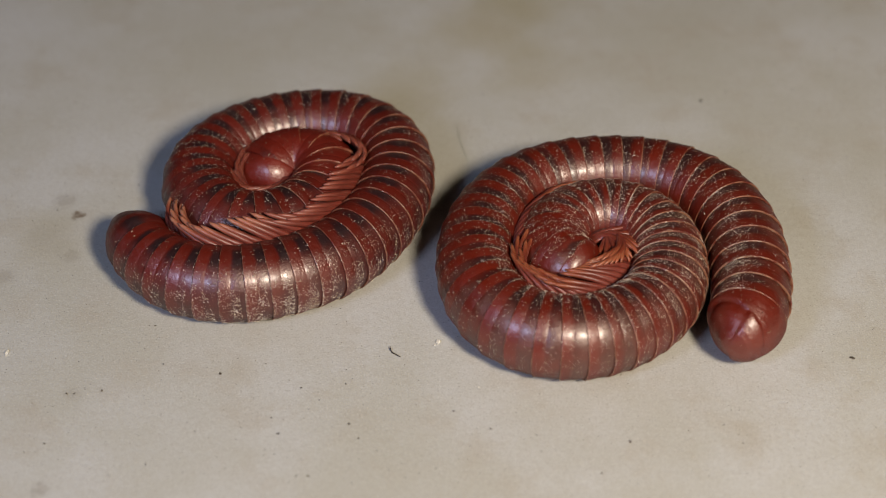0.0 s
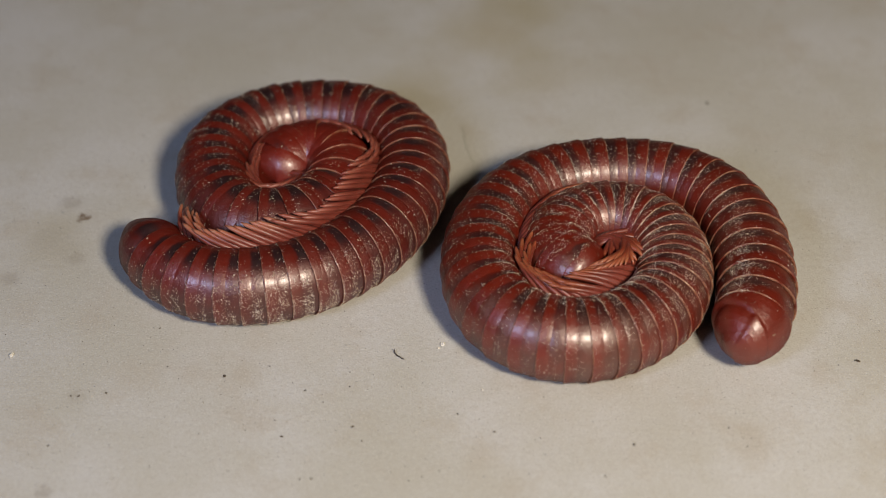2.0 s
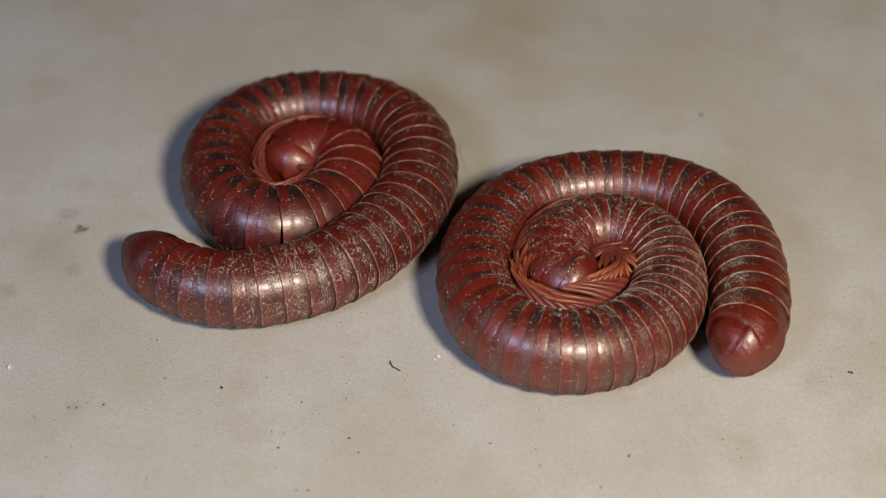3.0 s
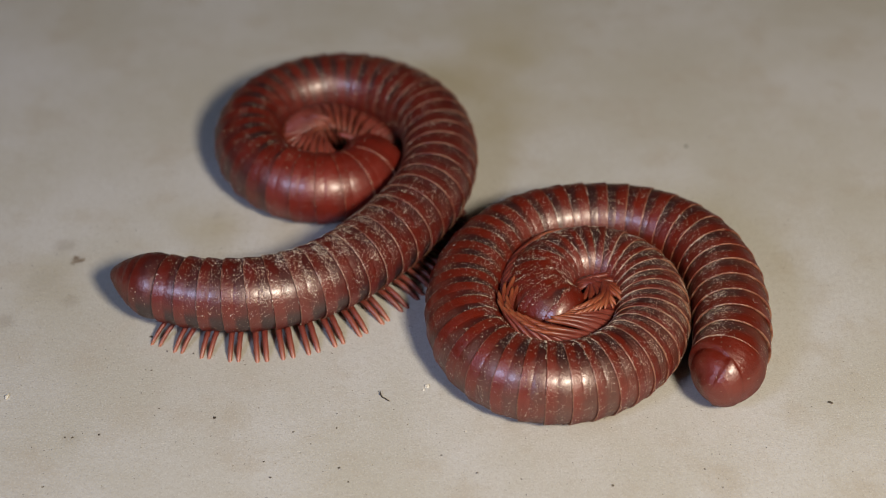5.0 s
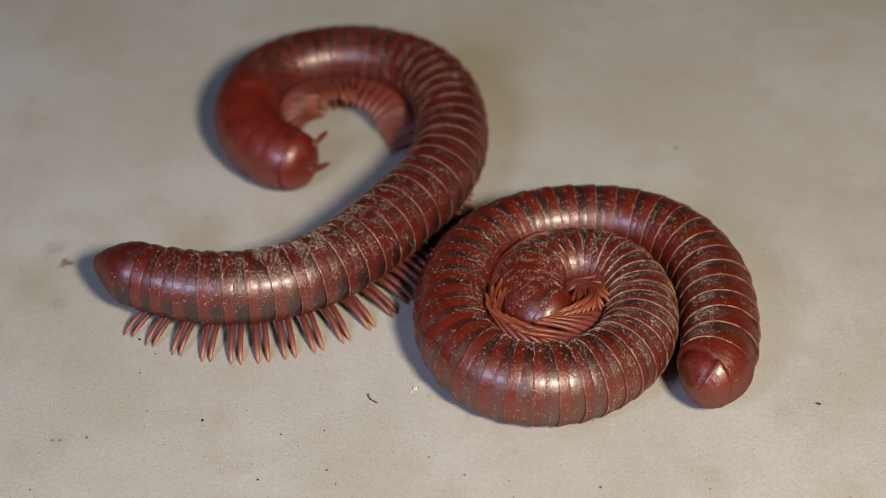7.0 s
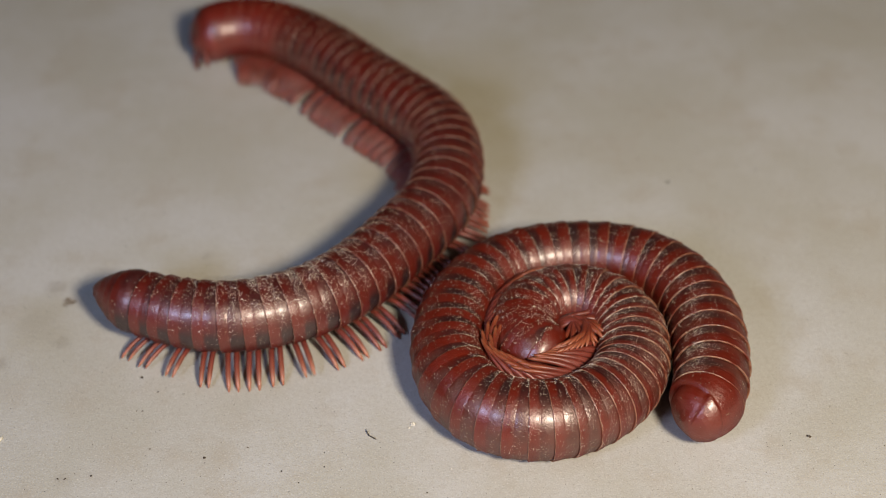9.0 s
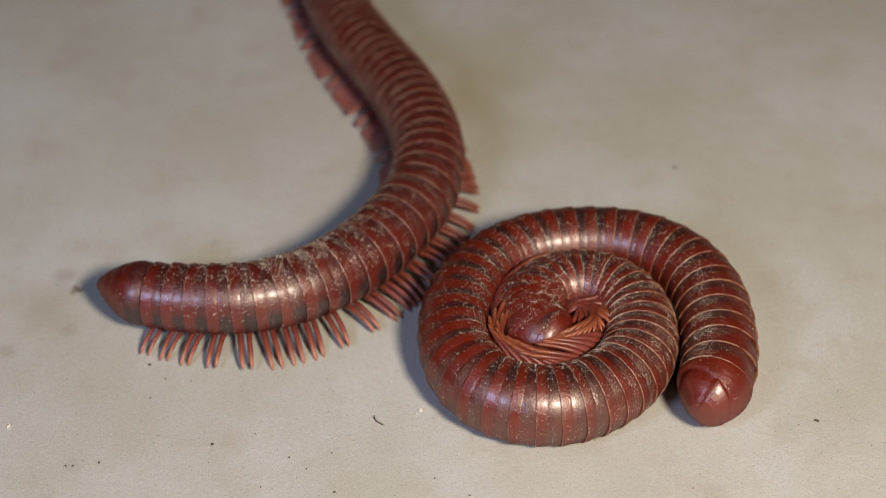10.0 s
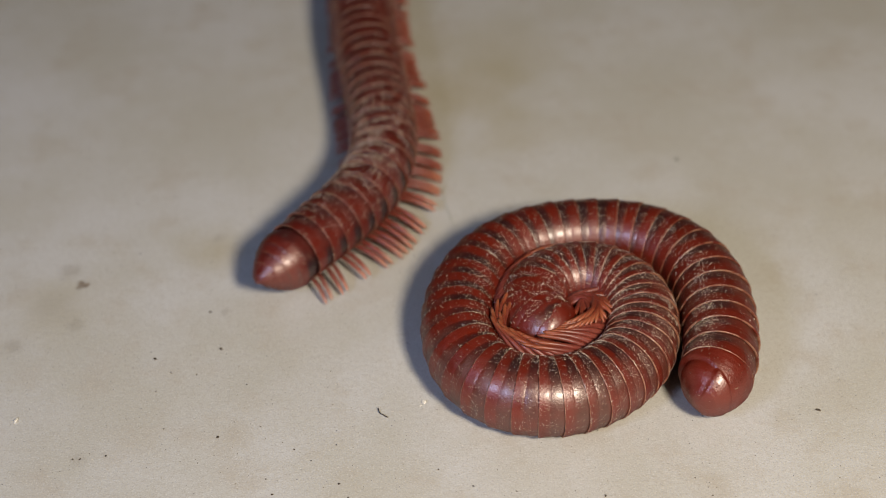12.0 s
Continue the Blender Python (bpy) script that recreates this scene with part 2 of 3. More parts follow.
BLUNT = ((0.0, 0.89), (0.025, 0.925), (0.042, 0.96), (0.075, 1.0), (0.12, 1.03), (0.25, 1.0), (0.45, 1.0), (0.75, 1.0), (0.86, 0.98), (0.93, 0.96), (1.0, 0.90))
SLENDER = ((0.0, 0.76), (0.062, 0.845), (0.085, 0.885), (0.12, 0.92), (0.2, 0.95), (0.28, 0.985), (0.45, 1.02), (0.6, 1.02), (0.75, 1.0), (0.90, 0.97), (0.97, 0.95), (1.0, 0.90))


def ring_shape(x, w):
    flat = 1.0 - 0.10 * max(0.0, math.cos(w)) ** 3
    return flat, 0.0


RING_PROFILE = (
    (-0.500, 0.940), (-0.545, 0.980), (-0.552, 0.998), (-0.540, 1.006), (-0.51, 1.009), (-0.46, 1.006), (-0.36, 1.004), (-0.20, 0.999), (-0.06, 0.992),
    (-0.01, 0.988), (0.02, 0.983), (0.06, 0.986), (0.20, 0.985), (0.36, 0.981), (0.52, 0.972), (0.72, 0.958), (0.95, 0.935), (1.20, 0.905), (1.45, 0.86),
)


def make_ring(name, radius, pitch, mat, parent, darker):
    profile = [(x * pitch, r * radius) for x, r in RING_PROFILE]

    def shape(x, w):
        back = 0.5 - 0.5 * math.cos(w)
        f, _ = ring_shape(x, w)
        return f, -x * 0.22 * (1 - back)

    v, f, _ = lathe(profile, shape, 44)
    # uvs by true place along the ring
    sides, uvs = 44, []
    places = [(x + 0.552) / 1.0 for x, _ in RING_PROFILE]
    places = [x + darker * min(1.0, max(0.0, (x - 0.06) / (0.14 if darker > 0 else 0.6))) for x in places]
    if darker < 0:  # plain red, with only its worn hind rim
        places = [p if n < 5 else max(0.1, p) for n, p in enumerate(places)]
    places[0] = places[1] = 0.0
    places[-1] = places[-2] = 1.3 if darker >= 0 else places[-3]
    for i in range(len(profile) - 1):
        for k in range(sides):
            a, b = places[i], places[i + 1]
            c, d = k / sides, (k + 1) / sides
            uvs.append(((a, c), (b, c), (b, d), (a, d)))
    return mesh_object(name, v, f, mat, parent, uvs=uvs)


def make_tail(radius, pitch, parent, mat, folds):
    """The closed hind end: a smooth bullet, with the two valves a step below the rim of the last ring; folds: rims of short rings on it."""
    taper = ((0.0, 0.001), (0.10, 0.15), (0.25, 0.24), (0.5, 0.315), (0.8, 0.405), (1.2, 0.50), (1.6, 0.585), (2.0, 0.67), (2.5, 0.74), (3.0, 0.80), (3.3, 0.826), (3.8, 0.825), (4.4, 0.76), (5.2, 0.62))
    if not folds:  # a blunter end
        taper = ((0.0, 0.001), (0.03, 0.15), (0.11, 0.28), (0.26, 0.40), (0.5, 0.52), (0.85, 0.63), (1.25, 0.72), (1.65, 0.79), (2.1, 0.85), (2.5, 0.89), (2.9, 0.915), (3.4, 0.91), (4.0, 0.84), (4.6, 0.70))
    tip = (-1.5 if folds else -0.5) * pitch
    places = [far for far, _ in taper]
    for fold in folds:
        places += [fold - 0.03, fold, fold + 0.04, fold + 0.12]
    if not folds:
        places += [0.22 + 0.075 * k for k in range(36)]
    places = sorted(set(places))
    rows, along = [], []
    for far in places:
        share = float(np.interp(far, *zip(*taper)))
        behind = [q for q in folds if q <= far]
        if behind:  # each short ring swells a little at its hind rim
            share *= 1.0 + 0.012 * max(0.0, 1 - (far - behind[-1]) / 0.9)
        rows.append((tip + far, radius * share))
        along.append((far - behind[-1]) / 1.1 if behind else 0.25)

    def shape(x, w):
        far = x - tip
        back = 0.5 - 0.5 * math.cos(w)  # 1 on the back
        under = min(1.0, max(0.0, (math.cos(w) + 0.22) / 0.16))
        step = 0.0 if folds else min(1.0, max(0.0, (2.45 - 1.35 * back - far) / 0.11))
        bulge = math.sin(math.pi * min(1.0, max(0.0, far / (2.6 if folds else 2.3)))) * 0.10
        return 1.0 - (0.15 - bulge) * under * step + 0.04 * (1 - under) * step, (1 - back) ** 1.5 * (max(0.0, 1 - far / 3.0) * 0.55 if folds else max(0.0, 1 - far / 2.6) * 0.45 * min(1.0, far / 0.4))

    sides = 48 if folds else 96
    v, f, _ = lathe(rows, shape, sides)

    def worn(n, k):
        # the pale hind rim of the last ring where it overhangs the valves
        if folds:
            return along[n]
        far, w = rows[n][0] - tip, 2 * math.pi * k / sides
        back, under = 0.5 - 0.5 * math.cos(w), (math.cos(w) + 0.22) / 0.16
        near = max((far - 2.45 + 1.35 * back) / 0.11, (1 - under) if far < 2.45 - 1.35 * back else -9.0)
        return 0.045 if under > -1.2 and 0.0 < near < 1.6 else 0.22

    uvs = []
    for n in range(len(rows) - 1):
        for k in range(sides):
            a, b, c, d = worn(n, k), max(worn(n, k), worn(n + 1, k)), k / sides, (k + 1) / sides
            uvs.append(((a, c), (b, c), (b, d), (a, d)))
    return mesh_object("tail_segment", v, f, mat, parent, "smooth rounded hind end of the body", uvs=uvs)


def make_head(radius, parent, mat, feelers):
    rows = []
    for k in range(12):
        a = math.radians(90 * k / 11)
        rows.append((0.68 * radius * math.cos(a), max(0.02, 0.93 * radius * math.sin(a) ** 0.92)))
    rows.append((-0.5 * radius, 0.92 * radius))
    rows = rows[::-1]
    v, f, uvs = lathe(rows, lambda x, w: (1.0 - 0.06 * max(0, -math.cos(w)), -0.22 * radius * max(0.0, -math.cos(w)) * max(0.0, x / radius)), 36)
    head = mesh_object("head", v, f, mat, parent, "rounded blunt red head", uvs=[tuple((0.2 + 0.2 * a, b) for a, b in uv) for uv in uvs])
    for s in (1, -1) if feelers else ():
        base = Vector((0.40, s * 0.40, -0.30)) * radius
        line = [base + Vector((0.10 * k, s * 0.08 * k, -0.06 * k * k)) * radius * 0.46 for k in range(6)]
        v, f = tube(line, [0.11 * radius, 0.09 * radius, 0.10 * radius, 0.085 * radius, 0.09 * radius, 0.05 * radius], 8)
        mesh_object("antenna", v, f, SHADED_LEG, head)
    return head


def leg_data(size, thick, mat):
    """One leg that reaches out along +y, with knees and a claw; its mirror along -y."""
    line = [(0, 0, 0), (0.0, 0.20, 0.05), (0.005, 0.38, 0.07), (0.01, 0.55, 0.06), (0.015, 0.72, 0.03), (0.02, 0.88, -0.02), (0.025, 1.02, -0.08), (0.03, 1.12, -0.14)]
    radii = [0.088, 0.078, 0.084, 0.074, 0.078, 0.066, 0.054, 0.018]
    made = []
    for s in (1, -1):
        v, f = tube([(x * size, s * y * size, z * size) for x, y, z in line], [r * size * thick for r in radii], 7)
        me = bpy.data.meshes.new("leg")
        me.from_pydata([tuple(c * MM for c in p) for p in v], [], f)
        me.polygons.foreach_set("use_smooth", [True] * len(me.polygons))
        me.materials.append(mat)
        made.append(me)
    return made


def leg_pose(pivot, side, tuck, swing, lift, fold=38, sweep=40, lean=0.0):
    """tuck 0: spread for walking, 1: folded flat along the belly of a coil."""
    folded = fold if side > 0 else 64
    fall = min(60.0, max(-38.0, 11 + side * lean)) * (1 - tuck) + folded * tuck - lift
    turn = swing * (1 - tuck) - sweep * tuck
    return Matrix.Translation(pivot) @ pose(0, 0, 0, -side * fall) @ pose(0, 0, 0, 0, 0, -side * turn)


def stray(n, side, size):
    """A small fixed irregularity of one leg."""
    return size * math.sin(12.9898 * n + 4.1 * side)


def settle_dust(ring, r, pitch, spec, rng, size):
    """Loose grains that cling to a ring: spec rows of (number, middle of the angle from the back in degrees, spread)."""
    verts, faces = [], []
    patch = rng.uniform(0, 900)
    for number, middle, spread in spec:
        for _ in range(int(number * 1.1)):
            w = math.pi + math.radians(rng.gauss(middle, spread))
            x = rng.choice((rng.uniform(0.0, 0.46), rng.uniform(-0.53, 0.46), rng.uniform(-0.53, 0.46), rng.uniform(-0.55, -0.45))) * pitch
            if noise.noise(Vector((x * 1.1 + patch, w * 3.2, patch * 0.37))) < rng.uniform(-0.55, 0.35):  # it lies in patches
                continue
            flat = 1.0 - 0.10 * max(0.0, math.cos(w)) ** 3
            rr = r * (1.004 if x < 0 else 0.985) * flat
            out = Vector((0, math.sin(w), -math.cos(w)))
            side = Vector((0, math.cos(w), math.sin(w)))
            turn = rng.uniform(0, math.pi)
            a = Vector((1, 0, 0)) * math.cos(turn) + side * math.sin(turn)
            b = out.cross(a)
            long, wide, high = rng.uniform(0.022, 0.085), rng.uniform(0.012, 0.024), rng.uniform(0.012, 0.024)
            long, wide, high = long * size, wide * size, high * size
            if rng.random() < 0.03:
                long, wide, high = long * 1.5, wide * 2.2, high * 2
            c = Vector((x, rr * out.y, rr * out.z))
            n = len(verts)
            verts += [c + a * long, c + b * wide + a * long * rng.uniform(-0.5, 0.5), c - a * long, c - b * wide, c + out * high, c - out * 0.01]
            for p, q in ((0, 1), (1, 2), (2, 3), (3, 0)):
                faces += [(n + p, n + q, n + 4), (n + q, n + p, n + 5)]
    if verts:
        ob = mesh_object("dust", verts, faces, PALE_DUST, ring, "pale clinging dust grains", smooth=False)
        tagged(ob, kind="stuff")


def make_millipede(links, radius, shell, label, knots, dust_at, seed, first_legs):
    """An Empty with a ring for each body segment, numbered from the tail; rings carry legs. Poses come later."""
    body = tagged(new("millipede"), label, "millipede", "millipedes")
    count = len(links)
    rng = random.Random(seed)
    pale, common = [leg_data(radius * 1.22, 0.80 if first_legs < 5 else 0.70, mat) for mat in ((LIT_LEG, SHADED_LEG) if first_legs < 5 else (BROWN_LEG, BROWN_LEG))]
    rings = []
    for i in range(count):
        u = (i + 0.5) / count
        pitch = float(links[i])
        r = radius * girth(u, knots)
        if i in ((0, 2) if first_legs < 5 else (1,)):
            continue
        if i == (1 if first_legs < 5 else 0):
            r = radius * girth(3.5 / count, knots)
            ring = make_tail(radius, pitch, body, shell, (1.0, 1.75, 2.5) if first_legs < 5 else ())
        elif i == count - 1:
            ring = make_head(r, body, FRONT_A if first_legs < 5 else shell, first_legs < 5)
            settle_dust(ring, r * 0.95, pitch, dust_at(u), rng, 0.7)
        else:
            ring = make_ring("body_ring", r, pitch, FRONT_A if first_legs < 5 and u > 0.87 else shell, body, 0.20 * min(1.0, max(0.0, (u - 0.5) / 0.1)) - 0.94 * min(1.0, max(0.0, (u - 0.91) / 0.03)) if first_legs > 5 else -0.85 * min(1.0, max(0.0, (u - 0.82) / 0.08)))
            settle_dust(ring, r, pitch, dust_at(u), rng, 0.70 if first_legs > 5 else 0.76)
        walkers = []
        if first_legs <= i < count - 2:
            for pair in (0, 1):
                for k, side in enumerate((1, -1)):
                    # waking animal: hind legs take the lit colour, the rest the shaded one
                    ob = new("leg", (pale if i < 13 else common)[k])
                    ob.parent = ring
                    ob.scale = (min(1.0, 0.75 + 0.06 * (i - first_legs)) - 0.14 * min(1.0, max(0.0, (i - 18) / 8)),) * 3 if first_legs < 5 else (min(0.42, 0.28 + 0.03 * (i - first_legs)) if i < 40 else 0.50,) * 3
                    pivot = Vector(((0.18 - 0.42 * pair) * pitch, side * 0.20 * r, -0.84 * r)) * MM
                    walkers.append((ob, pivot, side, 2 * i + pair))
        rings.append((ring, r, walkers, i))
    return body, rings


def body_line(points, count, pitch=None, links=None):
    """Even stations along a smooth line: their places and headings (radians, unwound), tail first."""
    p = np.array(points, float)
    q = np.vstack([2 * p[0] - p[1], p, 2 * p[-1] - p[-2]])
    out = []
    for i in range(1, len(q) - 2):
        a, b, c, d = q[i - 1:i + 3]
        for k in np.arange(16) / 16:
            out.append(0.5 * (2 * b + (c - a) * k + (2 * a - 5 * b + 4 * c - d) * k * k + (3 * b - a - 3 * c + d) * k ** 3))
    out.append(p[-1])
    if pitch:  # the part beyond the last point goes straight on
        out.append(p[-1] + (p[-1] - p[-2]) / np.linalg.norm(p[-1] - p[-2]) * 60)
    out = np.array(out)
    far = np.r_[0, np.cumsum(np.hypot(*np.diff(out, axis=0).T))]
    if links is None:
        step = np.full(count, far[-1] / count)
    elif pitch:
        step = links
    else:  # the hind part keeps its length, the coiled rest shares what is left
        step = links.copy()
        rest_of = np.clip((np.arange(count) - 22) / 6, 0, 1)
        step += rest_of * (far[-1] - step.sum()) / rest_of.sum()
    at = np.r_[0, np.cumsum(step)]
    nodes = np.stack([np.interp(at, far, out[:, 0]), np.interp(at, far, out[:, 1])], 1)
    way = np.diff(nodes, axis=0)
    turn = np.unwrap(np.arctan2(way[:, 1], way[:, 0]))
    for _ in range(2):
        turn[1:-1] = 0.25 * turn[:-2] + 0.5 * turn[1:-1] + 0.25 * turn[2:]
    return nodes[0], turn, step


def laid(start, turn, step):
    """Middle places of the links of a chain that starts at a place and follows the headings."""
    way = np.stack([np.cos(turn), np.sin(turn)], 1) * step[:, None]
    ends = start + np.cumsum(way, 0)
    return ends - way / 2


def ring_pose(place, heading, height, roll):
    return pose(place[0] * MM, place[1] * MM, height * MM, 0, 0, math.degrees(heading)) @ pose(0, 0, 0, roll)


def smooth_between(times, values, t):
    """Cubic interpolation through values at uneven times."""
    i = int(np.clip(np.searchsorted(times, t, "right") - 1, 0, len(times) - 2))
    a, b = times[i], times[i + 1]
    slope = [None, None]
    for n, j in enumerate((i, i + 1)):
        lo, hi = max(j - 1, 0), min(j + 1, len(times) - 1)
        slope[n] = (values[hi] - values[lo]) / (times[hi] - times[lo])
    k, h = (t - a) / (b - a), b - a
    return ((2 * k ** 3 - 3 * k ** 2 + 1) * values[i] + (k ** 3 - 2 * k ** 2 + k) * h * slope[0]
            + (3 * k ** 2 - 2 * k ** 3) * values[i + 1] + (k ** 3 - k ** 2) * h * slope[1])


# the resting animal: a closed spiral, tail outside, lying on its side
REST_LINE = [(18.2, -12.8), (20.05, -9.3), (20.45, -5.4), (20.3, -1.5), (19.1, 1.6), (17.1, 3.6), (14.6, 4.6), (12.0, 4.8), (8.8, 4.4), (6.0, 3.0), (3.9, 0.6), (2.7, -2.5), (2.5, -5.6), (3.0, -8.3), (4.4, -10.4), (6.2, -11.5), (8.3, -11.9), (10.5, -11.5), (12.5, -10.3), (14.3, -8.3), (15.0, -5.6), (14.7, -2.9), (13.3, -1.1), (11.4, -0.4), (9.7, -0.8), (8.2, -2.0), (7.7, -3.9), (8.3, -5.6), (9.2, -6.1)]


def rest_dust(u):
    near_tail = max(0.0, 1 - u / 0.22)
    calm = 0.35 if u < 0.22 else 1.0
    inner = min(1.0, max(0.0, (u - 0.5) / 0.12))
    outer = math.exp(-((u - 0.70) / 0.07) ** 2)  # where the inner turn lies against the tail
    return ((60 * calm, -85, 30), (75 * calm, -40, 30), (90, 5, 25), (60 + 620 * near_tail, -118, 15), (150 if u > 0.3 else 15, -125, 14), (170 * inner, -105, 32), (90 * inner, -50, 30), (230 * outer, -50, 16))


def waking_dust(u):
    flank = min(1.0, max(0.0, (u - 0.4) / 0.1)) * min(1.0, max(0.0, (0.9 - u) / 0.05))
    heap = math.exp(-((u - 0.20) / 0.085) ** 2)
    some = min(1.0, max(0.10, (u - 0.06) / 0.12)) * min(1.0, max(0.12, (0.88 - u) / 0.15))
    some *= 1 - 0.5 * min(1.0, max(0.0, (u - 0.35) / 0.1))
    return ((160 * some + 680 * heap, -2, 28), (100 * some + 260 * heap, 42, 22), (110 * some + 120 * heap, -45, 22), (40 * some, 90, 24), (25 * some + 110 * flank, -95, 30))


REST_LINKS = 60
rest_lengths = 1.50 - 0.42 * np.clip((np.arange(REST_LINKS) - 30) / 10, 0, 1)
rest, rest_rings = make_millipede(rest_lengths, 2.83, SHELL_B, "dusty dark red millipede coiled tight on the tile", BLUNT, rest_dust, 5, 18)
start, turn, step = body_line(REST_LINE, REST_LINKS, links=rest_lengths)
places = laid(start, turn, step)
for ring, r, walkers, i in rest_rings:
    heart = min(1.0, max(0.0, (i - 36) / 14))  # the inner turn is pushed up a little
    ring.matrix_basis = ring_pose(places[i], turn[i], r + heart * (3.2 - r), 96)
    for ob, pivot, side, n in walkers:
        ob.matrix_basis = leg_pose(pivot, side, 1.0, 0, 0, (54 if i < 38 else 68 if i < 49 else 84) + stray(n, side, 4), (52 if i < 38 else 36 if i < 49 else 8) + stray(n + 7, side, 5))

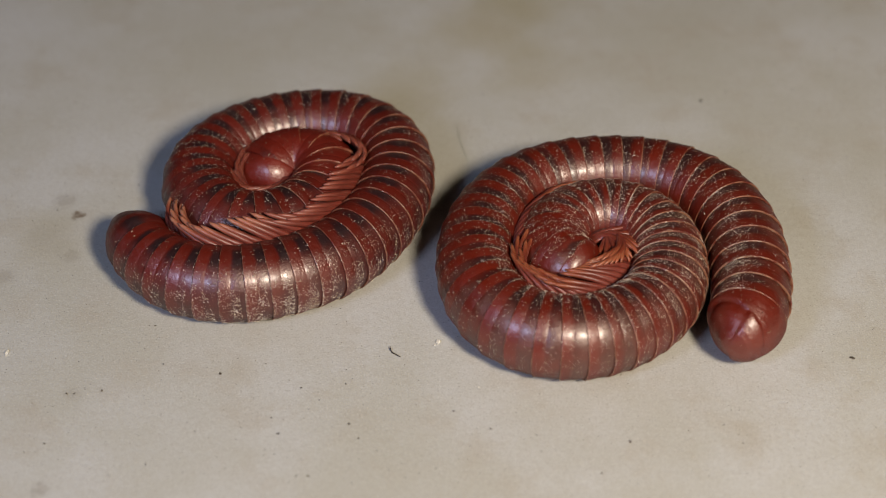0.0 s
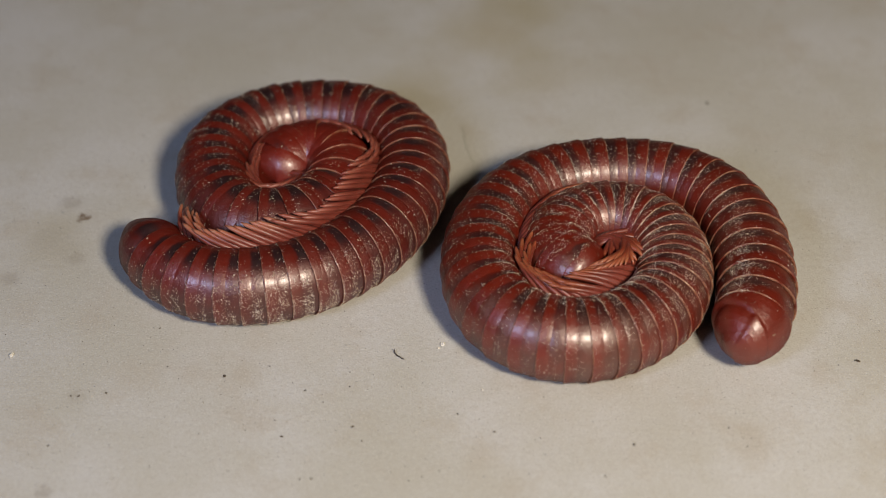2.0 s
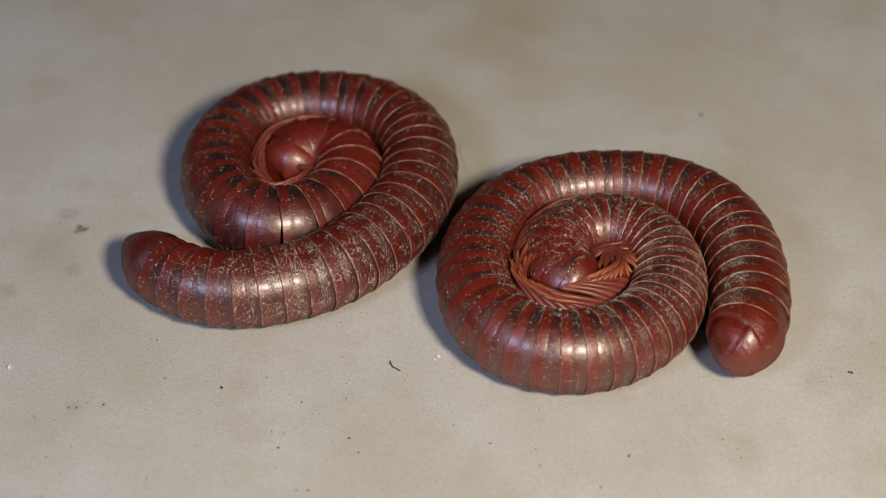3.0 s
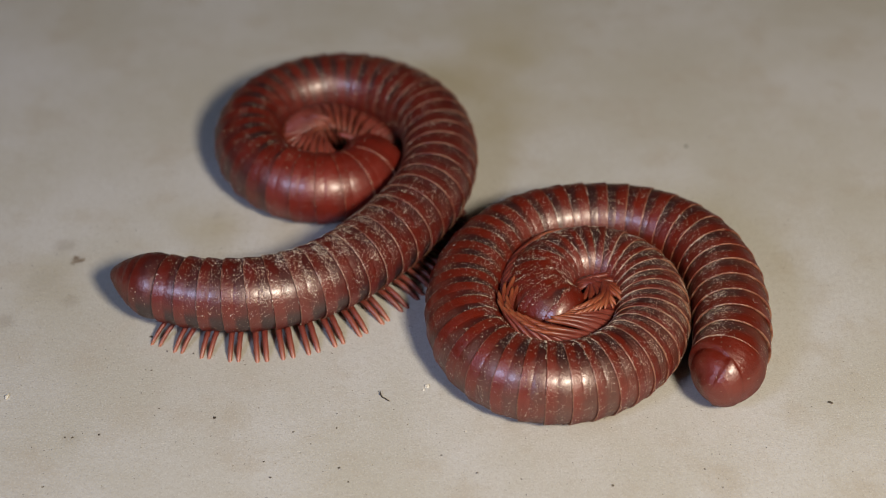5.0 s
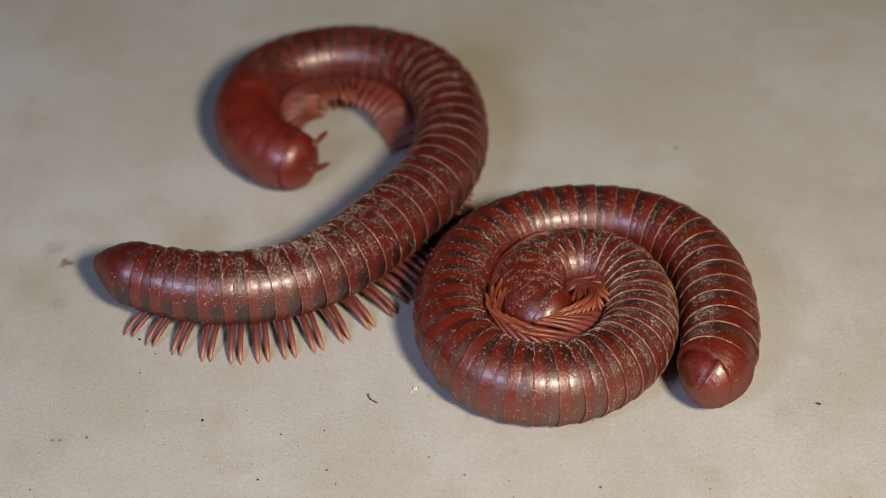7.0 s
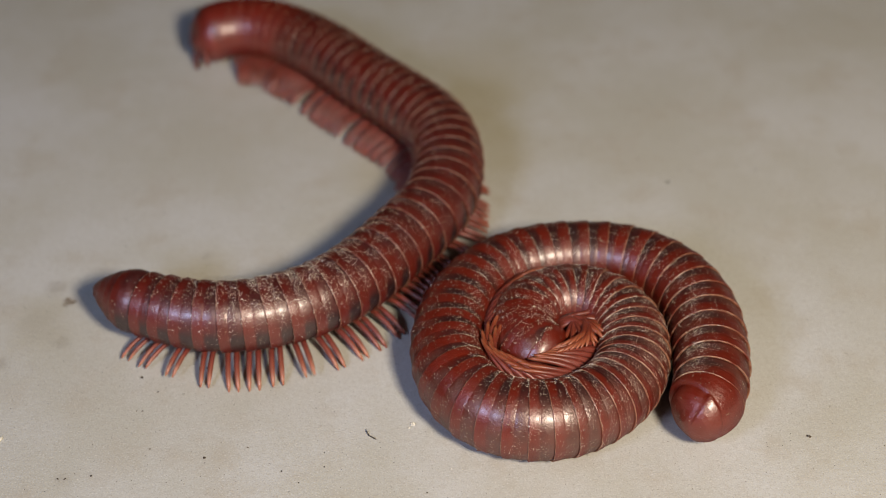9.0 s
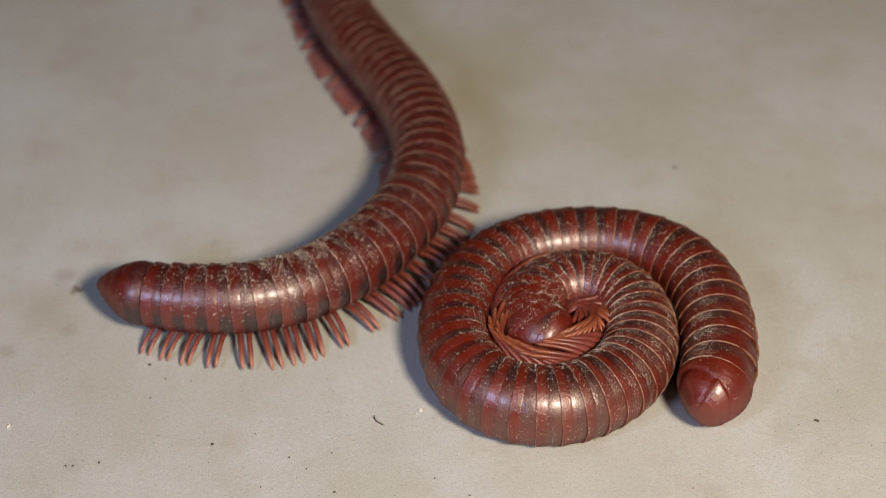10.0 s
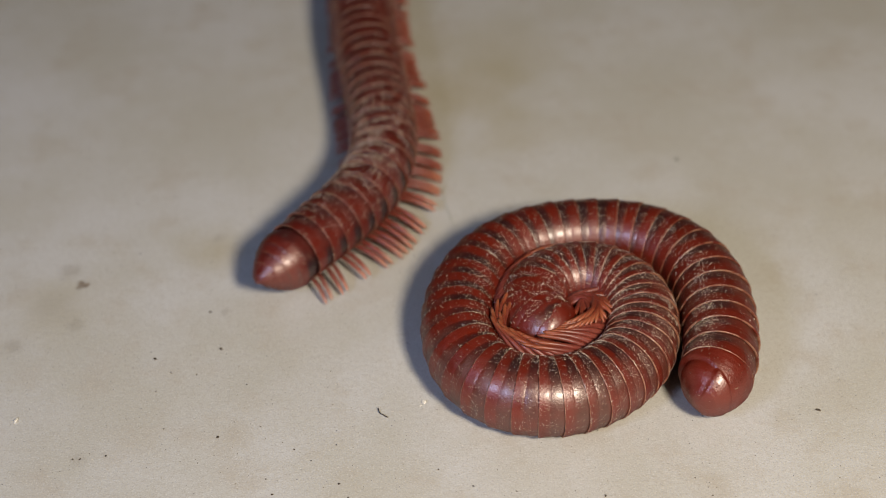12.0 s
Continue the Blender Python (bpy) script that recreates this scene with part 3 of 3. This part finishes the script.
# the waking animal: the line of its body from tail to head, in millimetres, as it uncoils and walks off
WAKING_LINES = [
    (0.0, [(-22.3, 0.7), (-21.3, -1.6), (-19.7, -3.9), (-17.7, -5.8), (-15.2, -6.5), (-12.6, -6.4), (-10.0, -5.5), (-7.4, -4.0), (-5.4, -1.4), (-4.0, 1.6), (-3.5, 5.0), (-4.2, 7.8), (-6.3, 9.8), (-9.1, 10.3), (-12.3, 9.7), (-15.3, 7.9), (-17.0, 5.4), (-17.1, 2.8), (-16.0, 0.5), (-14.7, -1.0), (-12.8, -1.6), (-10.9, -0.8), (-9.1, 1.2), (-8.4, 3.4), (-9.0, 5.6), (-10.8, 6.0), (-12.3, 4.9), (-12.3, 3.6)]),
    (2.0, [(-21.6, 0.2), (-20.6, -2.3), (-18.9, -4.4), (-16.7, -6.1), (-14.4, -6.6), (-12.2, -6.3), (-9.6, -5.6), (-7.0, -3.7), (-4.8, -1.2), (-3.3, 2.2), (-2.8, 5.7), (-3.5, 8.9), (-5.8, 11.1), (-8.8, 11.8), (-12.0, 11.6), (-14.8, 10.0), (-16.6, 7.5), (-16.6, 4.5), (-15.7, 1.4), (-14.3, -0.4), (-12.3, -1.0), (-10.3, -0.1), (-8.5, 2.0), (-7.8, 4.3), (-8.4, 6.6), (-10.2, 7.3), (-11.8, 6.1), (-11.9, 4.8)]),
    (2.5, [(-21.4, 0.1), (-20.3, -2.3), (-18.6, -4.3), (-16.5, -5.9), (-14.2, -6.3), (-11.9, -6.1), (-9.3, -5.2), (-6.7, -3.3), (-4.3, -0.5), (-2.9, 2.8), (-2.4, 6.2), (-3.1, 9.8), (-5.4, 12.3), (-8.5, 13.0), (-11.8, 12.8), (-14.6, 11.0), (-16.5, 8.4), (-16.5, 5.2), (-15.6, 1.9), (-14.1, 0.0), (-12.1, -0.7), (-10.1, 0.2), (-8.3, 2.4), (-7.6, 4.8), (-8.1, 7.2), (-9.9, 7.9), (-11.6, 6.8), (-11.8, 5.4)]),
    (3.0, [(-21.7, -0.6), (-20.4, -2.5), (-18.7, -4.1), (-16.6, -5.5), (-14.2, -6.1), (-12.0, -5.7), (-9.4, -4.9), (-6.8, -3.2), (-4.3, -0.2), (-2.4, 3.2), (-1.9, 7.4), (-2.6, 11.0), (-5.0, 13.7), (-8.2, 14.5), (-11.6, 14.5), (-14.6, 12.5), (-16.2, 9.6), (-16.2, 6.2), (-15.1, 3.0), (-13.4, 1.2), (-11.3, 0.6), (-9.2, 1.7), (-7.6, 4.0), (-7.1, 6.3), (-7.7, 8.6), (-9.5, 9.2), (-11.0, 8.2), (-11.2, 6.8)]),
    (3.5, [(-21.9, -1.0), (-19.8, -3.0), (-17.1, -4.7), (-14.1, -5.2), (-11.8, -4.9), (-9.1, -4.2), (-6.5, -2.5), (-4.0, 0.3), (-2.2, 4.1), (-1.6, 8.3), (-2.4, 12.4), (-4.7, 15.4), (-7.8, 16.5), (-11.3, 16.4), (-14.4, 14.4), (-16.1, 11.3), (-16.0, 7.7), (-14.5, 4.8), (-12.5, 2.9), (-10.4, 2.6), (-8.4, 3.7), (-7.4, 5.8), (-7.3, 8.0), (-8.3, 9.7), (-9.9, 10.0), (-10.8, 8.8)]),
    (5.5, [(-22.9, -1.3), (-21.2, -1.8), (-19.5, -2.3), (-17.9, -2.7), (-15.2, -3.4), (-12.5, -3.4), (-9.8, -2.8), (-7.1, -1.3), (-4.6, 1.2), (-2.2, 4.2), (0.1, 8.0), (1.1, 12.2), (0.7, 17.3), (-1.7, 21.3), (-5.2, 23.2), (-8.9, 22.9), (-12.1, 20.8), (-13.3, 17.4), (-12.4, 13.6), (-10.1, 10.9), (-7.9, 9.9), (-5.8, 10.3), (-4.3, 12.0)]),
    (6.0, [(-23.0, -0.7), (-21.0, -1.4), (-19.3, -2.0), (-17.7, -2.4), (-15.1, -3.1), (-12.3, -3.0), (-9.6, -2.4), (-6.9, -0.9), (-4.4, 1.5), (-2.0, 4.6), (0.5, 8.3), (1.5, 12.9), (1.1, 18.1), (-1.2, 21.9), (-5.0, 23.6), (-8.7, 23.3), (-11.9, 21.1), (-13.0, 17.8), (-12.2, 14.2), (-9.7, 11.5), (-7.4, 10.7), (-5.6, 11.7)]),
    (6.5, [(-23.1, -0.1), (-21.1, -1.0), (-19.2, -1.8), (-17.5, -2.6), (-14.8, -3.3), (-12.1, -3.2), (-9.4, -2.7), (-6.7, -1.1), (-4.2, 1.5), (-1.8, 4.7), (0.7, 8.7), (2.0, 13.3), (1.5, 18.9), (-0.8, 23.0), (-4.8, 24.7), (-8.5, 24.4), (-11.9, 21.7), (-13.1, 18.2), (-12.4, 14.9), (-10.1, 12.2), (-7.9, 11.5)]),
    (7.0, [(-23.3, 0.3), (-21.2, -0.7), (-19.4, -1.5), (-17.5, -2.3), (-14.8, -3.0), (-12.0, -2.9), (-9.3, -2.3), (-6.6, -0.8), (-4.1, 1.8), (-1.7, 5.0), (0.8, 9.0), (2.1, 13.6), (1.7, 19.9), (-0.7, 24.3), (-4.8, 26.2), (-8.5, 26.0), (-12.3, 24.0), (-13.9, 20.4), (-13.7, 16.7), (-11.8, 13.8), (-9.4, 12.5)]),
    (9.0, [(-23.8, 1.4), (-21.7, 0.7), (-19.8, -0.2), (-17.8, -1.1), (-14.9, -2.0), (-12.1, -1.9), (-9.3, -1.1), (-6.5, 0.3), (-3.9, 2.8), (-1.3, 6.4), (1.3, 10.4), (2.2, 15.1), (1.6, 20.1), (-1.4, 24.3), (-4.9, 28.1), (-8.6, 32.6), (-12.8, 36.0), (-16.4, 37.0), (-19.3, 35.6)]),
    (9.5, [(-23.9, 1.4), (-21.8, 0.5), (-19.9, -0.5), (-18.0, -1.3), (-15.0, -2.0), (-12.2, -1.8), (-9.4, -1.1), (-6.7, 0.4), (-4.1, 2.9), (-1.6, 6.4), (0.4, 10.5), (1.2, 15.2), (0.6, 19.7), (-1.6, 24.4), (-4.8, 28.7), (-7.9, 33.2), (-11.0, 39.1), (-13.6, 45.1)]),
    (10.0, [(-23.9, 0.7), (-22.0, 0.1), (-20.2, -0.4), (-18.0, -1.0), (-15.1, -1.4), (-12.3, -1.3), (-9.7, -0.6), (-7.1, 0.9), (-4.5, 3.2), (-2.2, 6.5), (-0.3, 10.5), (0.2, 14.9), (-0.4, 19.4), (-2.3, 24.7), (-4.9, 29.9), (-7.3, 35.4), (-9.4, 42.2)]),
    (10.5, [(-23.4, 0.0), (-20.8, -0.4), (-17.9, -0.9), (-15.1, -0.8), (-12.6, -0.5), (-10.0, 0.5), (-7.4, 2.0), (-5.0, 4.2), (-2.9, 7.5), (-1.5, 11.6), (-1.2, 16.0), (-1.8, 21.4), (-3.3, 27.2), (-5.1, 32.5), (-6.3, 38.1), (-7.3, 44.0)]),
    (11.0, [(-21.0, -0.9), (-18.6, -0.6), (-16.2, -0.2), (-13.8, 0.6), (-11.4, 1.5), (-9.0, 2.9), (-6.5, 4.9), (-4.5, 7.9), (-3.1, 11.7), (-2.6, 16.1), (-3.2, 21.5), (-4.6, 27.4), (-5.9, 32.7), (-6.9, 38.4), (-7.6, 44.3)]),
    (11.5, [(-16.9, -1.6), (-15.3, -0.3), (-13.3, 0.9), (-10.9, 2.4), (-8.5, 4.0), (-6.3, 6.1), (-4.7, 8.8), (-3.7, 12.6), (-3.5, 17.1), (-4.0, 22.6), (-5.1, 28.5), (-6.0, 33.8), (-6.7, 40.4)]),
    (12.0, [(-12.3, -0.5), (-11.3, 1.2), (-9.6, 3.3), (-7.6, 5.7), (-5.6, 8.3), (-4.1, 11.6), (-3.5, 16.0), (-4.1, 21.5), (-5.0, 27.4), (-5.7, 32.7), (-6.1, 38.3), (-6.6, 44.3)]),
]
# seconds, then the lean at the tail, one third, two thirds and the head (90: on its side), and how far the legs have straightened there
LEANS = [
    (0.0, 104, 104, 92, 86, 0, 0, 0, 0), (2.0, 102, 102, 92, 86, 0, 0, 0, 0), (2.5, 80, 96, 92, 86, 0.05, 0.25, 0, 0), (3.0, 46, 54, 92, 88, 0.2, 0.9, 0, 0),
    (3.5, 20, 24, 92, 90, 0.3, 1.0, 0.05, 0), (5.5, 0, 8, 84, 96, 1, 1, 0.1, 0), (6.5, 0, 4, 78, 94, 1, 1, 0.2, 0.1), (7.0, 0, 2, 74, 90, 1, 1, 0.3, 0.1),
    (9.0, 0, 0, 26, 34, 1, 1, 0.9, 0.8), (9.5, 0, 0, 14, 15, 1, 1, 1, 1), (10.0, 0, 0, 5, 0, 1, 1, 1, 1), (11.0, 0, 0, 0, 0, 1, 1, 1, 1), (12.0, -8, -12, -12, -12, 1, 1, 1, 1),
]
LENGTH, LINKS = 70.0, 52
LINK_LENGTHS = 1.50 - 0.26 * np.clip((np.arange(LINKS) - 20) / 12, 0, 1)
LINK_LENGTHS *= LENGTH / LINK_LENGTHS.sum()
waking, waking_rings = make_millipede(LINK_LENGTHS, 2.85, SHELL_A, "dusty red millipede uncoiling and walking off across the tile", SLENDER, waking_dust, 9, 3)


def waking_shape():
    """Rows of time, tail place, headings and link length."""
    rows = []
    for t, line in WAKING_LINES:
        rows.append((t, *body_line(line, LINKS, t > 9.2, LINK_LENGTHS * float(np.interp(t, (2.5, 5.5), (0.95, 1.0))))))
    for n in range(1, len(rows)):  # keep the turns of the tail continuous in time
        shift = round((rows[n - 1][2][2] - rows[n][2][2]) / (2 * math.pi)) * 2 * math.pi
        rows[n][2][:] += shift
    return rows


# ---- the place ----
def slab(name, x0, x1, y0, y1, z0, z1, mat):
    v = [(x / MM, y / MM, z / MM) for x in (x0, x1) for y in (y0, y1) for z in (z0, z1)]
    f = [(0, 1, 3, 2), (4, 6, 7, 5), (0, 4, 5, 1), (2, 3, 7, 6), (0, 2, 6, 4), (1, 5, 7, 3)]
    return tagged(mesh_object(name, v, f, mat, smooth=False), kind="structure")


tagged(slab("floor", -1.2, 1.2, -1.2, 1.2, -0.02, 0.0, FLOOR), "pale beige glazed floor tile with faint brown stains")
slab("wall_north", -1.2, 1.2, 1.2, 1.3, 0, 2.2, WALL)
slab("wall_south", -1.2, 1.2, -1.3, -1.2, 0, 2.2, WALL)
slab("wall_east", 1.2, 1.3, -1.2, 1.2, 0, 2.2, WALL)
slab("wall_west", -1.3, -1.2, -1.2, 1.2, 0, 2.2, WALL)
slab("ceiling", -1.3, 1.3, -1.3, 1.3, 2.2, 2.3, WALL)


# ---- small dirt on the tile ----
def lump(x, y, size, flat, rng):
    """A small uneven grain that rests on the tile."""
    verts, faces, _ = lathe([(0, 0.05), (0.12, 0.6), (0.45, 1.0), (0.8, 0.7), (1.0, 0.05)], lambda x, w: (1, 0), 8)
    turn, stretch = rng.uniform(0, 6.3), rng.uniform(0.55, 1.0)
    out = []
    for a, b, c in verts:
        k = rng.uniform(0.72, 1.2)
        p, q = b * k * size, c * k * size * stretch
        out.append((x + p * math.cos(turn) - q * math.sin(turn), y + p * math.sin(turn) + q * math.cos(turn), a * size * flat * rng.uniform(0.8, 1.15)))
    return out, faces


def grain(name, x, y, size, mat, label, category, flat=0.7, seed=1):
    rng = random.Random(seed)
    v, f = lump(0, 0, size, flat, rng)
    low = min(p[2] for p in v)
    ob = mesh_object(name, [(a, b, c - low) for a, b, c in v], f, mat, smooth=False)
    ob.location = (x * MM, y * MM, 0)
    return tagged(ob, label, category, "dirt on the tile")


def fibre(name, line, radius, mat, label):
    v, f = tube(line, [radius * (0.4 if k in (0, len(line) - 1) else 1.0) for k in range(len(line))], 6)
    low = min(p[2] for p in v)
    return tagged(mesh_object(name, [(p[0], p[1], p[2] - low) for p in v], f, mat), label, "fibre", "dirt on the tile")


fibre("fibre", [(-3.50, -10.05, 0.25), (-3.46, -10.28, 0.12), (-3.32, -10.50, 0.05), (-3.12, -10.62, 0.05), (-2.95, -10.80, 0.08), (-2.80, -10.92, 0.12)], 0.045, FIBRE,
      "short curled dark fibre lying on the tile")
fibre("fibre", [(1.05, 14.78, 0.05), (1.18, 13.45, 0.05), (1.36, 12.15, 0.05), (1.71, 10.71, 0.05), (1.93, 10.14, 0.05)], 0.026, GREEN, "thin grey-green fibre lying on the tile")
CRUMBS = ((-0.31, -9.45, 0.22), (-28.8, -10.5, 0.26), (-0.55, -9.75, 0.10), (2.3, -13.6, 0.07))
SPECKS = (
    (-14.50, -12.40, 0.13), (-24.20, -14.18, 0.10), (-23.70, -14.18, 0.11), (-5.95, -16.85, 0.10), (-10.35, -17.67, 0.10), (-10.88, -16.31, 0.07),
    (-5.30, -18.05, 0.08), (-8.26, -21.16, 0.09), (-18.30, -20.20, 0.07), (-9.15, -13.68, 0.09), (-24.88, -18.48, 0.09), (11.67, -18.33, 0.10),
    (2.99, -17.28, 0.11), (9.72, -20.94, 0.09), (26.92, -10.94, 0.21), (0.68, -15.72, 0.07), (18.71, -18.48, 0.07), (-18.33, -11.51, 0.07),
    (-19.33, -7.87, 0.09), (-7.93, -14.73, 0.06), (-21.99, -13.93, 0.09), (-11.63, -11.46, 0.06), (-19.80, -4.55, 0.17), (-15.14, -3.63, 0.17),
    (-16.34, 0.36, 0.13), (-18.52, -5.98, 0.09), (20.33, 17.78, 0.18),
)
for k, (x, y, size) in enumerate(CRUMBS):
    grain("crumb", x, y, size, CHALK, "small pale crumb lying on the tile", "crumb", seed=k + 3)
for k, (x, y, size) in enumerate(SPECKS):
    grain("dirt_speck", x, y, size, DIRT, "tiny dark speck of dirt on the tile", "dirt", flat=0.4, seed=k + 40)


def dust():
    rng = random.Random(11)
    verts, faces = [], []
    for _ in range(5000):
        x, y = rng.uniform(-34, 34), rng.uniform(-22, 34)
        v, f = lump(x, y, rng.uniform(0.016, 0.038) * (1.8 if rng.random() < 0.05 else 1.0), 0.5, rng)
        base = len(verts)
        verts += v
        faces += [tuple(i + base for i in face) for face in f]
    return tagged(mesh_object("dust", verts, faces, DUST, smooth=False), "fine scattered dust and grit on the tile", "dust", kind="stuff")


dust()


def motions():
    rows = waking_shape()
    times = [r[0] for r in rows]
    tails, turns, steps = [np.array(r[1]) for r in rows], [r[2] for r in rows], [r[3] for r in rows]
    lean_times = [r[0] for r in LEANS]
    leans = np.array([r[1:] for r in LEANS], float)
    along = np.linspace(0, 1, LINKS)

    def state(t):
        tail, turn, step = smooth_between(times, tails, t), smooth_between(times, turns, t), smooth_between(times, steps, t)
        values = [np.interp(t, lean_times, leans[:, k]) for k in range(8)]
        lean, spread = np.interp(along, (0, 0.35, 0.65, 1), values[:4]), np.interp(along, (0, 0.35, 0.65, 1), values[4:])
        return laid(tail, turn, step), turn, lean, spread

    slow = [k * 0.25 for k in range(49)]
    held = {t: state(t) for t in slow}
    for ring, r, walkers, i in waking_rings:
        keys = []
        for t in slow:
            places, turn, lean, spread = held[t]
            heading = 0.5 * (turn[1] + turn[2]) if i == 1 else turn[i]
            up = 0.75 * max(0.0, 1 - lean[i] / 70)
            up += 0.2 * min(1.0, max(0.0, (i - 38) / 8)) * min(1.0, max(0.0, (5.0 - t) / 2))  # the coil's heart lies a little higher
            keys.append((t, ring_pose(places[i], heading, r + up, lean[i])))
        walk(ring, keys)
    quick = [0.0, 1.0, 2.0] + [2.25 + k * 0.15 for k in range(65)] + [12.0]
    held = {t: state(t) for t in quick}
    for ring, r, walkers, i in waking_rings:
        for ob, pivot, side, n in walkers:
            keys = []
            for t in quick:
                spread = held[t][3][i] * (min(1.0, max(0.0, 1.5 - held[t][2][i] / 30)) if side > 0 and i < 0.5 * LINKS else 1.0)
                loose = min(1.0, max(0.0, (t - 3.0) / 2.0))
                inward = min(1.0, max(0.0, (i - 18) / 6))
                fold, sweep = (38 + 13 * inward * (1 - loose) if i > 8 else 75 - 4 * i) + 42 * loose, (57 - 6 * inward) - (52 - 6 * inward) * loose
                go = min(1.0, max(0.0, (t - 7.0) / 1.5))
                phase = 2 * math.pi * ((n // 2) / 5.0 - t / 0.75)
                keys.append((t, leg_pose(pivot, side, 1 - spread, go * 7 * math.sin(phase) + stray(n, side, 4) - 14 * max(0.0, 1 - (i - 3) / 7), go * 9 * max(0.0, math.cos(phase)), fold + stray(n, side, 5), sweep + stray(n + 7, side, 6), held[t][2][i])))
            walk(ob, keys)


motions()
